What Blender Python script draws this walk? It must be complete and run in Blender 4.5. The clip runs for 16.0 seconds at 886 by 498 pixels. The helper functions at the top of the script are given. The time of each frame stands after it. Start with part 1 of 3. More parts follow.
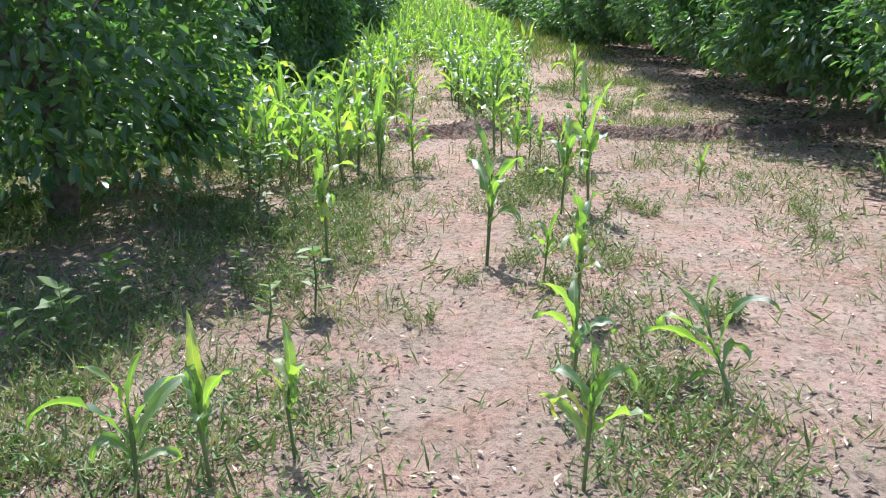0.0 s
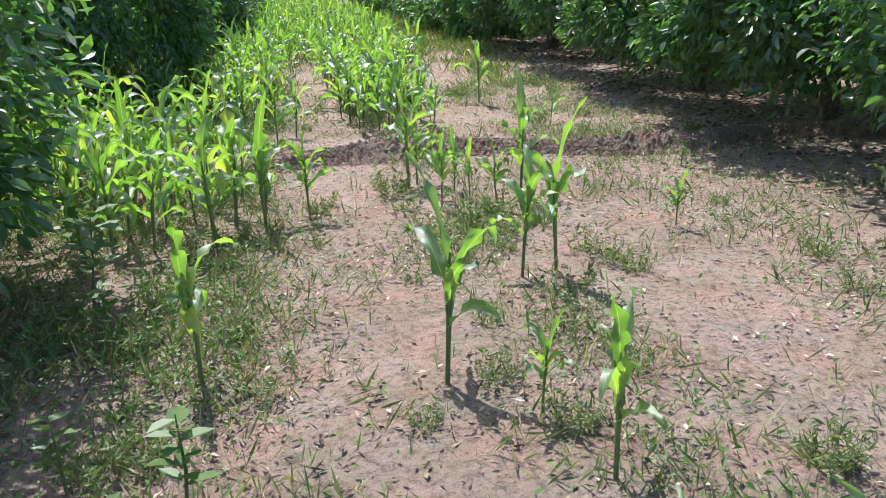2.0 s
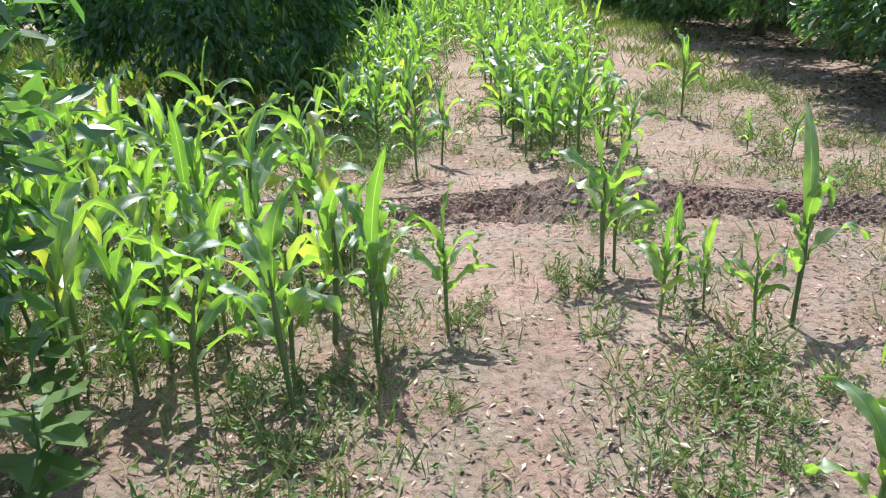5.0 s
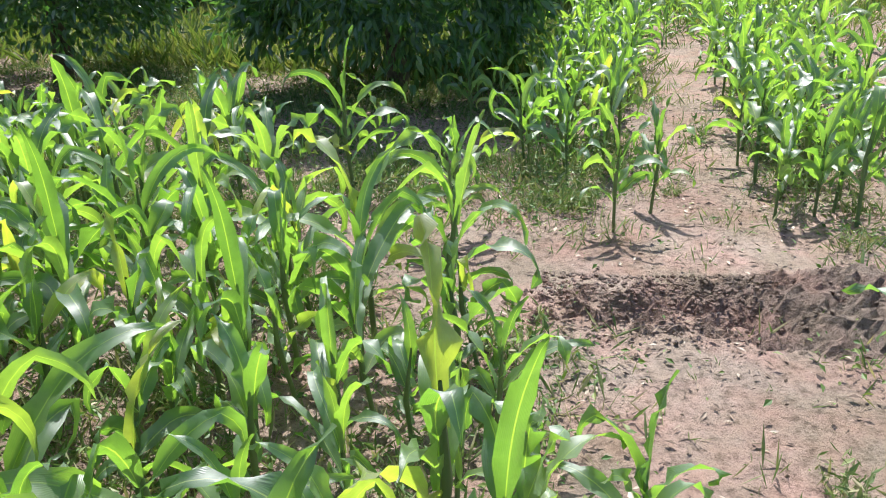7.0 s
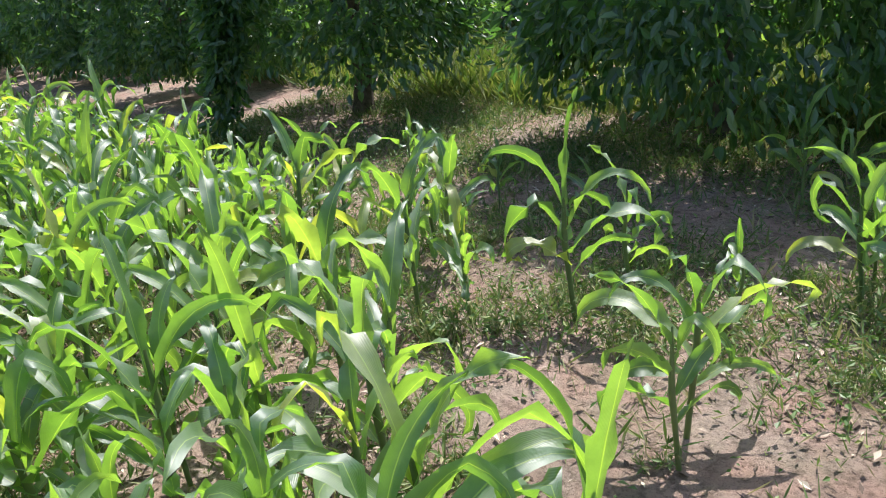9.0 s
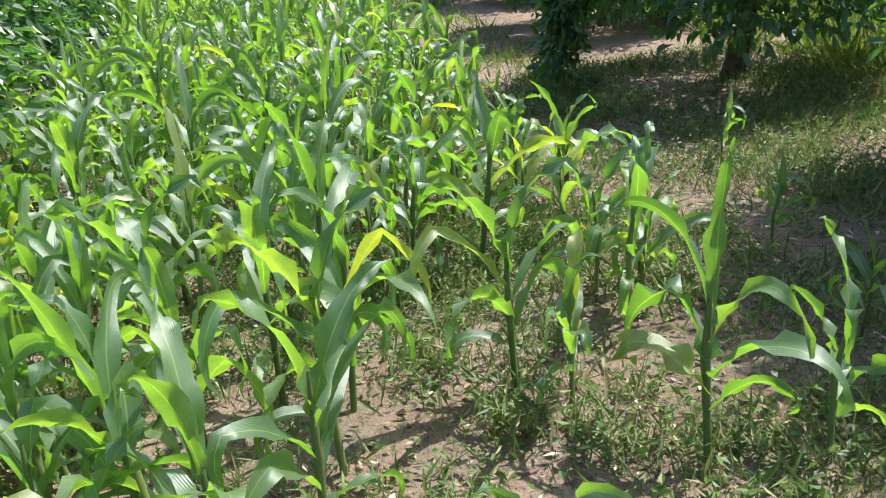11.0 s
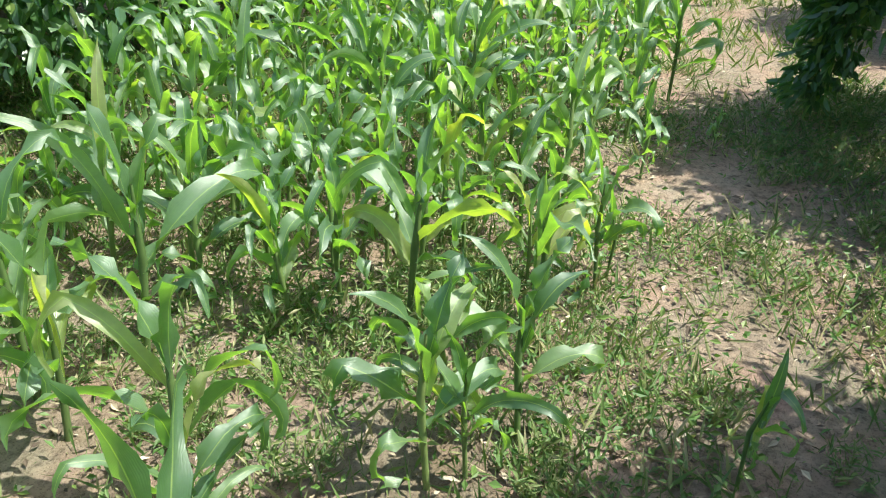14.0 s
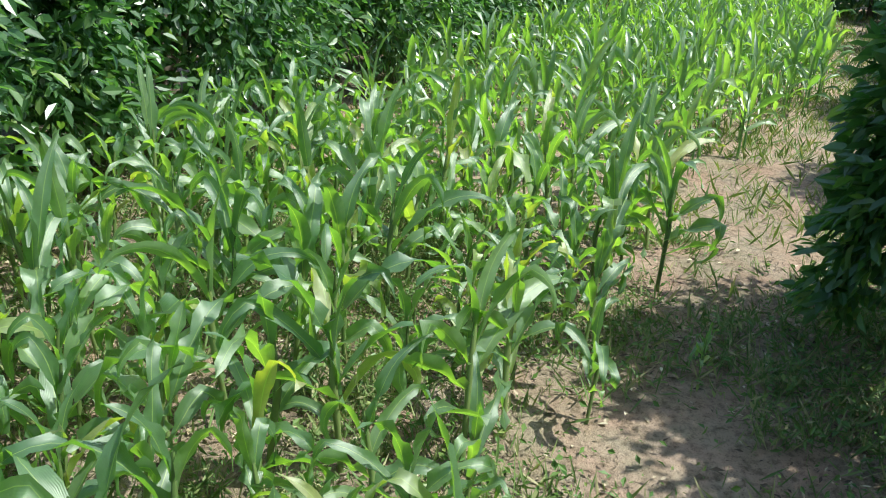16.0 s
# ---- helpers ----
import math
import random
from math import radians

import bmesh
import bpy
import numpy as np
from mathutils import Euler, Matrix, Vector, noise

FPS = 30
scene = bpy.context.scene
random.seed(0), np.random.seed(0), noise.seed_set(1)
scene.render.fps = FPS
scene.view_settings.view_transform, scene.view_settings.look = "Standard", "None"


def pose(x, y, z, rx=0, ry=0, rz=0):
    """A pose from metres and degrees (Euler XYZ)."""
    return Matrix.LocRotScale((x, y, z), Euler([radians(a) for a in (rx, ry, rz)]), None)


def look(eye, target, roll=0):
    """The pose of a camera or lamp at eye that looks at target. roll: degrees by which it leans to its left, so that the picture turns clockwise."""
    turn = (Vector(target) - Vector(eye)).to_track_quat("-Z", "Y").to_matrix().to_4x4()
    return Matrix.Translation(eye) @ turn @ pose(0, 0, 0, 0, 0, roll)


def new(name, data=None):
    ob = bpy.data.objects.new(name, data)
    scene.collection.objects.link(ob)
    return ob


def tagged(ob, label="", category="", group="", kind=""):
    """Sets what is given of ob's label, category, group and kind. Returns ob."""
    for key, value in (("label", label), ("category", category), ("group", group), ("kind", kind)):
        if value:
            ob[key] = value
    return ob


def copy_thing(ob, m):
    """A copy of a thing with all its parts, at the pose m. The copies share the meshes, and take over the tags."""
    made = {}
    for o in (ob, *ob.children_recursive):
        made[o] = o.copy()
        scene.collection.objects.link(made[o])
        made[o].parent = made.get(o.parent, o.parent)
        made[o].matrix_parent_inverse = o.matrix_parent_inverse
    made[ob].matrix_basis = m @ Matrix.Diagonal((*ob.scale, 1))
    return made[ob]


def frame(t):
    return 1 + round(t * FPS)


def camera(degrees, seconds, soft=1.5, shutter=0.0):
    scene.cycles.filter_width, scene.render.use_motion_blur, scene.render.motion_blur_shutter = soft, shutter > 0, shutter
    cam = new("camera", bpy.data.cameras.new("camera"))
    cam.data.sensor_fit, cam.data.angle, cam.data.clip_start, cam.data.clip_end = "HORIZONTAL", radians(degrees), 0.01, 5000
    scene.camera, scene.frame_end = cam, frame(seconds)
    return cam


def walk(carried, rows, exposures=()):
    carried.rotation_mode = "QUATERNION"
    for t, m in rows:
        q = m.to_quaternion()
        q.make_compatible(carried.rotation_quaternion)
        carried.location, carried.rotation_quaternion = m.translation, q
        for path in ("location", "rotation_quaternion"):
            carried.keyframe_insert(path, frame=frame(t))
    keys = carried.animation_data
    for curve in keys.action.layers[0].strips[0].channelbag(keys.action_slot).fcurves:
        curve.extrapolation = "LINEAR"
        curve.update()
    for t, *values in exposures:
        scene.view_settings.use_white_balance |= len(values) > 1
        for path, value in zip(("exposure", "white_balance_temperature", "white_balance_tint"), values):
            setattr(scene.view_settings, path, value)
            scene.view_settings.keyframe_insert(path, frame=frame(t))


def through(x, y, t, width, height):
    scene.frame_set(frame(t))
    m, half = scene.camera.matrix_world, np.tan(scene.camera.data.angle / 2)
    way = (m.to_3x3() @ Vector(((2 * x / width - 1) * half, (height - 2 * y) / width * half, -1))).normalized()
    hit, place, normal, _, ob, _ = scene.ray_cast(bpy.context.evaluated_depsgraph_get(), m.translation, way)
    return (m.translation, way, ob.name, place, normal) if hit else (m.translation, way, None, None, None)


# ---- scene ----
cam = camera(58.0, 16.0, soft=1.05)
PATH = [
    (0.0, pose(0.000, 0.000, 1.500, 71.30, 0.30, -0.10)),
    (0.5, pose(-0.058, 0.400, 1.488, 73.60, -2.10, -3.50)),
    (1.0, pose(-0.067, 0.820, 1.461, 75.20, -2.60, -5.10)),
    (1.5, pose(-0.097, 1.162, 1.470, 74.10, -1.10, -6.60)),
    (2.0, pose(-0.180, 1.538, 1.449, 70.80, 1.20, -9.50)),
    (2.5, pose(-0.143, 1.825, 1.421, 69.80, 3.00, -8.10)),
    (3.0, pose(-0.037, 2.144, 1.461, 70.20, 3.50, -3.80)),
    (5.5, pose(-0.167, 3.955, 1.474, 68.12, 0.34, 4.05)),
    (6.0, pose(-0.114, 4.347, 1.487, 66.99, 1.11, 9.01)),
    (6.5, pose(-0.195, 4.742, 1.461, 66.08, 0.85, 10.82)),
    (7.0, pose(-0.270, 5.102, 1.460, 66.88, 1.07, 16.09)),
    (7.5, pose(-0.301, 5.504, 1.456, 67.00, 2.66, 26.44)),
    (8.0, pose(-0.370, 5.882, 1.437, 67.34, 2.83, 30.28)),
    (8.5, pose(-0.400, 6.251, 1.430, 68.71, 3.24, 34.32)),
    (9.0, pose(-0.313, 6.650, 1.436, 68.75, 5.09, 42.67)),
    (9.5, pose(-0.348, 7.029, 1.396, 67.76, 5.13, 49.63)),
    (10.0, pose(-0.392, 7.368, 1.388, 67.08, 5.40, 58.75)),
    (12.5, pose(-0.579, 8.893, 1.496, 63.50, -0.27, 95.58)),
    (13.0, pose(-0.906, 9.131, 1.478, 62.62, -1.47, 98.61)),
    (13.5, pose(-1.080, 9.414, 1.503, 61.52, -2.20, 106.05)),
    (14.0, pose(-1.299, 9.639, 1.562, 60.60, -1.23, 110.87)),
    (14.5, pose(-1.582, 9.707, 1.558, 61.37, -0.89, 111.36)),
    (15.0, pose(-1.907, 9.721, 1.562, 63.38, -1.15, 112.46)),
    (15.5, pose(-2.266, 9.810, 1.550, 64.77, -1.17, 115.52)),
    (16.0, pose(-2.598, 9.813, 1.556, 67.92, -2.61, 115.97)),
]

walk(cam, PATH, exposures=[(0.0, 0.78, 5800, 17), (1.4, 0.47, 5800, 15), (3.0, 0.74, 5800, 14), (5.5, 0.75, 5900, 14), (8.5, 0.72, 6000, 18), (10.0, 0.68, 6100, 16), (12.5, 0.85, 6200, -2), (15.0, 1.0, 6300, -1), (16.0, 0.68, 6100, -3)])

# ---- light: clear hazy sky, high sun ahead of the start and a little to the left ----
SUN_EL, SUN_X, SUN_Y = 62.0, -0.24, 0.97
world = bpy.data.worlds.new("sky")
scene.world = world
world.use_nodes = True
wt = world.node_tree
sky = wt.nodes.new("ShaderNodeTexSky")
sky.sky_type, sky.sun_disc = "NISHITA", False
sky.sun_elevation, sky.sun_rotation = radians(SUN_EL), math.atan2(SUN_X, SUN_Y)
sky.dust_density = 2.0
wt.links.new(sky.outputs[0], wt.nodes["Background"].inputs[0])
wt.nodes["Background"].inputs[1].default_value = 0.15
sun = new("sun", bpy.data.lights.new("sun", "SUN"))
sun.data.energy, sun.data.angle, sun.data.color = 5.0, radians(0.55), (1.0, 0.95, 0.86)
c, s = math.cos(radians(SUN_EL)), math.sin(radians(SUN_EL))
sun.matrix_world = look((SUN_X * c * 30, SUN_Y * c * 30, s * 30), (0, 0, 0))

rng = np.random.default_rng(7)


# ---- materials ----
def nodes_of(name):
    m = bpy.data.materials.new(name)
    m.use_nodes = True
    return m, m.node_tree.nodes, m.node_tree.links, m.node_tree.nodes["Principled BSDF"]


def ramp(nt, links, src, stops):
    r = nt.new("ShaderNodeValToRGB")
    el = r.color_ramp.elements
    while len(el) < len(stops):
        el.new(0.5)
    for e, (p, col) in zip(el, stops):
        e.position, e.color = p, (*col, 1)
    links.new(src, r.inputs[0])
    return r.outputs[0]


def noise_tex(nt, links, scale, detail=4.0, rough=0.6, coord="Object"):
    tc = nt.new("ShaderNodeTexCoord")
    n = nt.new("ShaderNodeTexNoise")
    n.inputs["Scale"].default_value, n.inputs["Detail"].default_value, n.inputs["Roughness"].default_value = scale, detail, rough
    links.new(tc.outputs[coord], n.inputs["Vector"])
    return n.outputs[0]


def mixed(nt, links, fac, a, b, kind="MIX"):
    m = nt.new("ShaderNodeMix")
    m.data_type, m.blend_type = "RGBA", kind
    for v, i in ((fac, 0), (a, 6), (b, 7)):
        if hasattr(v, "is_linked"):
            links.new(v, m.inputs[i])
        else:
            m.inputs[i].default_value = v if i == 0 else (*v, 1)
    return m.outputs[2]


def bumped(nt, links, bsdf, src, strength, dist):
    b = nt.new("ShaderNodeBump")
    b.inputs["Strength"].default_value, b.inputs["Distance"].default_value = strength, dist
    links.new(src, b.inputs["Height"])
    links.new(b.outputs[0], bsdf.inputs["Normal"])


def leaf_material(name, stops, through_col, through, rough, island=True, grain=30.0, spec=0.5, veins=False, coat=0.0):
    """A leaf: tone by leaf, mottled at a finer scale, glossy skin, light passes through it."""
    m, nt, ln, b = nodes_of(name)
    if island:
        src = nt.new("ShaderNodeNewGeometry").outputs["Random Per Island"]
    else:
        src = nt.new("ShaderNodeObjectInfo").outputs["Random"]
    col = ramp(nt, ln, src, stops)
    n = noise_tex(nt, ln, grain)
    col = mixed(nt, ln, 0.55, col, ramp(nt, ln, n, [(0.3, (0.72, 0.75, 0.7)), (0.7, (1.2, 1.15, 1.1))]), "MULTIPLY")
    if veins:
        # pale midrib and fine lengthwise veins
        uv = nt.new("ShaderNodeUVMap")
        sep = nt.new("ShaderNodeSeparateXYZ")
        ln.new(uv.outputs[0], sep.inputs[0])
        rib = ramp(nt, ln, sep.outputs[0], [(0.46, (0, 0, 0)), (0.495, (0.7, 0.7, 0.7)), (0.505, (0.7, 0.7, 0.7)), (0.54, (0, 0, 0))])
        col = mixed(nt, ln, rib, col, (0.36, 0.44, 0.16))
        wave = nt.new("ShaderNodeMath")
        wave.operation = "MULTIPLY"
        wave.inputs[1].default_value = 110.0
        ln.new(sep.outputs[0], wave.inputs[0])
        sine = nt.new("ShaderNodeMath")
        sine.operation = "SINE"
        ln.new(wave.outputs[0], sine.inputs[0])
        add = nt.new("ShaderNodeMath")
        ln.new(sine.outputs[0], add.inputs[0])
        ln.new(noise_tex(nt, ln, 45.0), add.inputs[1])
        bumped(nt, ln, b, add.outputs[0], 0.25, 0.004)
    ln.new(col, b.inputs["Base Color"])
    b.inputs["Roughness"].default_value = rough
    b.inputs["Specular IOR Level"].default_value = spec
    b.inputs["Coat Weight"].default_value, b.inputs["Coat Roughness"].default_value = coat, 0.5
    b.inputs["Coat IOR"].default_value = 1.75
    tr = nt.new("ShaderNodeBsdfTranslucent")
    ln.new(mixed(nt, ln, 1.0, col, through_col, "MULTIPLY"), tr.inputs[0])
    mx = nt.new("ShaderNodeMixShader")
    mx.inputs[0].default_value = through
    ln.new(b.outputs[0], mx.inputs[1])
    ln.new(tr.outputs[0], mx.inputs[2])
    ln.new(mx.outputs[0], nt["Material Output"].inputs[0])
    return m


def soil_material(name, light, mid, dark, clod=26.0, bump=0.9):
    m, nt, ln, b = nodes_of(name)
    base = ramp(nt, ln, noise_tex(nt, ln, 0.9, 5), [(0.3, mid), (0.62, light)])
    fine = ramp(nt, ln, noise_tex(nt, ln, clod, 8, 0.7), [(0.36, dark), (0.52, (1.0, 1.0, 1.0)), (0.75, (1.15, 1.12, 1.08))])
    col = mixed(nt, ln, 0.8, base, fine, "MULTIPLY")
    grit = ramp(nt, ln, noise_tex(nt, ln, clod * 5, 3, 0.8), [(0.34, (0.35, 0.33, 0.3)), (0.45, (1, 1, 1)), (0.64, (1, 1, 1)), (0.74, (1.35, 1.33, 1.3))])
    col = mixed(nt, ln, 0.75, col, grit, "MULTIPLY")
    crust = ramp(nt, ln, noise_tex(nt, ln, 1.9, 6, 0.7), [(0.42, (1, 1, 1)), (0.66, (0.74, 0.76, 0.66))])
    col = mixed(nt, ln, 0.8, col, crust, "MULTIPLY")
    tint = ramp(nt, ln, noise_tex(nt, ln, 3.1, 3), [(0.4, (0.93, 1.0, 0.96)), (0.65, (1.06, 0.96, 0.93))])
    ln.new(mixed(nt, ln, 1.0, col, tint, "MULTIPLY"), b.inputs["Base Color"])
    b.inputs["Roughness"].default_value = 0.95
    b.inputs["Specular IOR Level"].default_value = 0.15
    bumped(nt, ln, b, noise_tex(nt, ln, clod * 1.6, 8, 0.75), bump, 0.03)
    return m


def bark_material():
    m, nt, ln, b = nodes_of("bark")
    ln.new(ramp(nt, ln, noise_tex(nt, ln, 22, 6), [(0.3, (0.05, 0.04, 0.03)), (0.7, (0.2, 0.16, 0.12))]), b.inputs["Base Color"])
    b.inputs["Roughness"].default_value = 0.9
    bumped(nt, ln, b, noise_tex(nt, ln, 60, 6), 0.8, 0.01)
    return m


SOIL = soil_material("sandy_soil", (0.44, 0.33, 0.27), (0.325, 0.24, 0.19), (0.4, 0.4, 0.38))
RIDGE = soil_material("turned_soil", (0.40, 0.3, 0.25), (0.3, 0.215, 0.175), (0.42, 0.4, 0.39), 34.0, 1.0)
CLOD = soil_material("clod_soil", (0.34, 0.26, 0.21), (0.24, 0.18, 0.14), (0.5, 0.48, 0.46), 40.0, 0.6)
BARK = bark_material()
MAIZE = leaf_material("maize_leaf", [(0.0, (0.085, 0.16, 0.075)), (0.5, (0.125, 0.21, 0.105)), (0.9, (0.175, 0.26, 0.125)), (1.0, (0.3, 0.31, 0.13))],
                      (2.5, 2.85, 0.42), 0.48, 0.4, island=False, spec=1.0, veins=True, coat=1.0)
MAIZE_FAR = leaf_material("maize_leaf_far", [(0.0, (0.085, 0.16, 0.075)), (0.5, (0.125, 0.21, 0.105)), (1.0, (0.2, 0.275, 0.13))],
                          (2.5, 2.85, 0.42), 0.48, 0.4, spec=1.0, coat=1.0)
STALK = leaf_material("maize_stalk", [(0.0, (0.10, 0.16, 0.05)), (1.0, (0.19, 0.25, 0.085))], (1, 1, 1), 0.05, 0.5, island=False, grain=14)
ORCHARD = leaf_material("orchard_leaf", [(0.0, (0.044, 0.105, 0.044)), (0.6, (0.074, 0.15, 0.058)), (0.92, (0.115, 0.2, 0.072)), (1.0, (0.2, 0.27, 0.08))],
                        (2.1, 2.5, 0.8), 0.42, 0.36, spec=0.9, coat=0.35)
MEADOW = leaf_material("meadow_grass", [(0.0, (0.085, 0.15, 0.04)), (0.6, (0.16, 0.22, 0.07)), (1.0, (0.3, 0.3, 0.14))], (1.4, 1.5, 0.5), 0.32, 0.6)
GRASS = leaf_material("weed_grass", [(0.0, (0.1, 0.17, 0.05)), (0.5, (0.16, 0.235, 0.08)), (0.78, (0.27, 0.29, 0.13)), (1.0, (0.42, 0.36, 0.23))],
                      (1.2, 1.3, 0.7), 0.3, 0.6)
HERB = leaf_material("weed_leaf", [(0.0, (0.06, 0.13, 0.03)), (0.7, (0.12, 0.2, 0.05)), (1.0, (0.22, 0.26, 0.08))], (1.3, 1.6, 0.6), 0.3, 0.5)
LITTER = leaf_material("dry_litter", [(0.0, (0.06, 0.04, 0.03)), (0.5, (0.14, 0.1, 0.07)), (0.75, (0.36, 0.28, 0.2)), (1.0, (0.66, 0.58, 0.46))],
                       (1, 1, 1), 0.08, 0.8)


# ---- mesh helpers ----
def mesh_np(name, verts, faces, mat, smooth=False, uv=None):
    """A mesh from an array of vertices and one of faces with equal corners."""
    verts, faces = np.asarray(verts, np.float32), np.asarray(faces, np.int32)
    me = bpy.data.meshes.new(name)
    k = faces.shape[1]
    me.vertices.add(len(verts))
    me.vertices.foreach_set("co", verts.ravel())
    me.loops.add(faces.size)
    me.loops.foreach_set("vertex_index", faces.ravel())
    me.polygons.add(len(faces))
    me.polygons.foreach_set("loop_start", np.arange(len(faces), dtype=np.int32) * k)
    me.polygons.foreach_set("use_smooth", np.full(len(faces), smooth))
    if uv is not None:
        me.uv_layers.new(name="UVMap").data.foreach_set("uv", np.asarray(uv, np.float32)[faces.ravel()].ravel())
    me.materials.append(mat)
    me.update(calc_edges=True)
    return me


def unit(v):
    return v / (np.linalg.norm(v, axis=-1, keepdims=True) + 1e-9)


def leaf_cloud(pos, way, up, length, width, fold=0.2, fine=True):
    """Folded leaves, each from its stalk end pos along way; up is the side that its face turns to."""
    n = len(pos)
    side = unit(np.cross(way, up))
    up = unit(np.cross(side, way))
    L, W = length[:, None], width[:, None]
    if fine:
        outline = [(0, 0, 0), (0.3, 0.85, 1), (0.66, 0.8, 0.8), (1, 0, -0.6), (0.66, -0.8, 0.8), (0.3, -0.85, 1)]
        quads = [[0, 1, 2, 3], [3, 4, 5, 0]]
    else:
        outline = [(0, 0, 0), (0.45, 1, 1), (1, 0, -0.6), (0.45, -1, 1)]
        quads = [[0, 1, 2], [2, 3, 0]]
    k = len(outline)
    V = np.stack([pos + way * (a * L) + side * (b * W / 2) + up * (h * fold * W) for a, b, h in outline], 1).reshape(-1, 3)
    F = (np.arange(n)[:, None, None] * k + np.array(quads)[None]).reshape(-1, len(quads[0]))
    return V, F


def tube(points, radii, sides=7):
    """A tapered tube through the points, closed at its tip."""
    V, F = [], []
    pts = np.asarray(points, float)
    for i, p in enumerate(pts):
        d = unit(pts[min(i + 1, len(pts) - 1)] - pts[max(i - 1, 0)])
        a = unit(np.cross(d, (0.3, 0.9, 0.2)))
        b = np.cross(d, a)
        for j in range(sides):
            w = 2 * math.pi * j / sides
            V.append(p + (a * math.cos(w) + b * math.sin(w)) * radii[i])
    for i in range(len(pts) - 1):
        for j in range(sides):
            k = (j + 1) % sides
            F.append([i * sides + j, i * sides + k, (i + 1) * sides + k, (i + 1) * sides + j])
    return np.array(V), np.array(F)


def part(name, me, parent, label=""):
    ob = new(name, me)
    ob.parent = parent
    return tagged(ob, label)


# ---- ground: one sheet, fine where it is walked ----
def hills(x, y):
    """Uneven field surface: low swells, furrow-like unevenness, clods."""
    return 0.018 * np.sin(x * 2.1 + 0.6 * np.sin(y * 0.8)) + 0.012 * np.sin(y * 1.7 + x * 0.9) - 0.008


def fine_noise(x, y, scale, amp):
    return np.array([noise.fractal((a * scale, b * scale, 3.7), 0.6, 2.1, 4) for a, b in zip(x.ravel(), y.ravel())]).reshape(x.shape) * amp


def lines(lo, hi, step, reach):
    mid = list(np.arange(lo, hi, step))
    out, d, v = [], step, hi
    while v < reach:
        out.append(v)
        d *= 1.25
        v += d
    low, d, v = [], step, lo - step
    while v > -reach:
        low.append(v)
        d *= 1.25
        v -= d
    return np.array(low[::-1] + mid + out)


def ridge_line(x):
    """Where the low dirt ridge runs across the alley."""
    return 8.05 - 0.02 * x + 0.09 * np.sin(x * 1.9)


def ground_height(x, y):
    far = np.clip((np.hypot(x + 2, y - 7) - 14) / 20, 0, 1)
    return hills(x, y) * (1 - far)


gx, gy = lines(-7.5, 4.5, 0.07, 900), lines(1.2, 12.0, 0.07, 900)
X, Y = np.meshgrid(gx, gy)
near = np.clip(1 - (np.hypot(X + 2, Y - 7) - 12) / 8, 0, 1)
Z = ground_height(X, Y) + fine_noise(X, Y, 6.0, 0.006) * near
nx, ny = len(gx), len(gy)
ii = (np.arange(ny - 1)[:, None] * nx + np.arange(nx - 1)[None]).ravel()
ground = new("ground", mesh_np("ground", np.stack([X, Y, Z], -1).reshape(-1, 3), np.stack([ii, ii + 1, ii + nx + 1, ii + nx], -1), SOIL, True))
tagged(ground, "pinkish sandy field soil with clods and bare walked strips", "ground", kind="structure")

# the dirt ridge
rx = np.arange(-0.95, 6.0, 0.022)
ru = np.linspace(-1, 1, 48)
RX, RU = np.meshgrid(rx, ru)
wid = 0.36 + 0.08 * np.sin(RX * 2.3)
RY = ridge_line(RX) + RU * wid
RZ = ground_height(RX, RY) - 0.05 + (1 - RU**2) * (0.125 + 0.035 * np.sin(RX * 3.1) - 0.035 * np.exp(-((RX + 0.05) / 0.3) ** 2)) * np.clip((RX + 0.95) * 2, 0, 1) \
    + (fine_noise(RX, RY, 11.0, 0.06)) * (1 - RU**4)
k = len(rx)
ii = (np.arange(len(ru) - 1)[:, None] * k + np.arange(k - 1)[None]).ravel()
ridge = new("soil_ridge", mesh_np("soil_ridge", np.stack([RX, RY, RZ], -1).reshape(-1, 3), np.stack([ii, ii + 1, ii + k + 1, ii + k], -1), RIDGE))
tagged(ridge, "low ridge of dark crumbly turned soil across the path", "soil ridge", kind="structure")


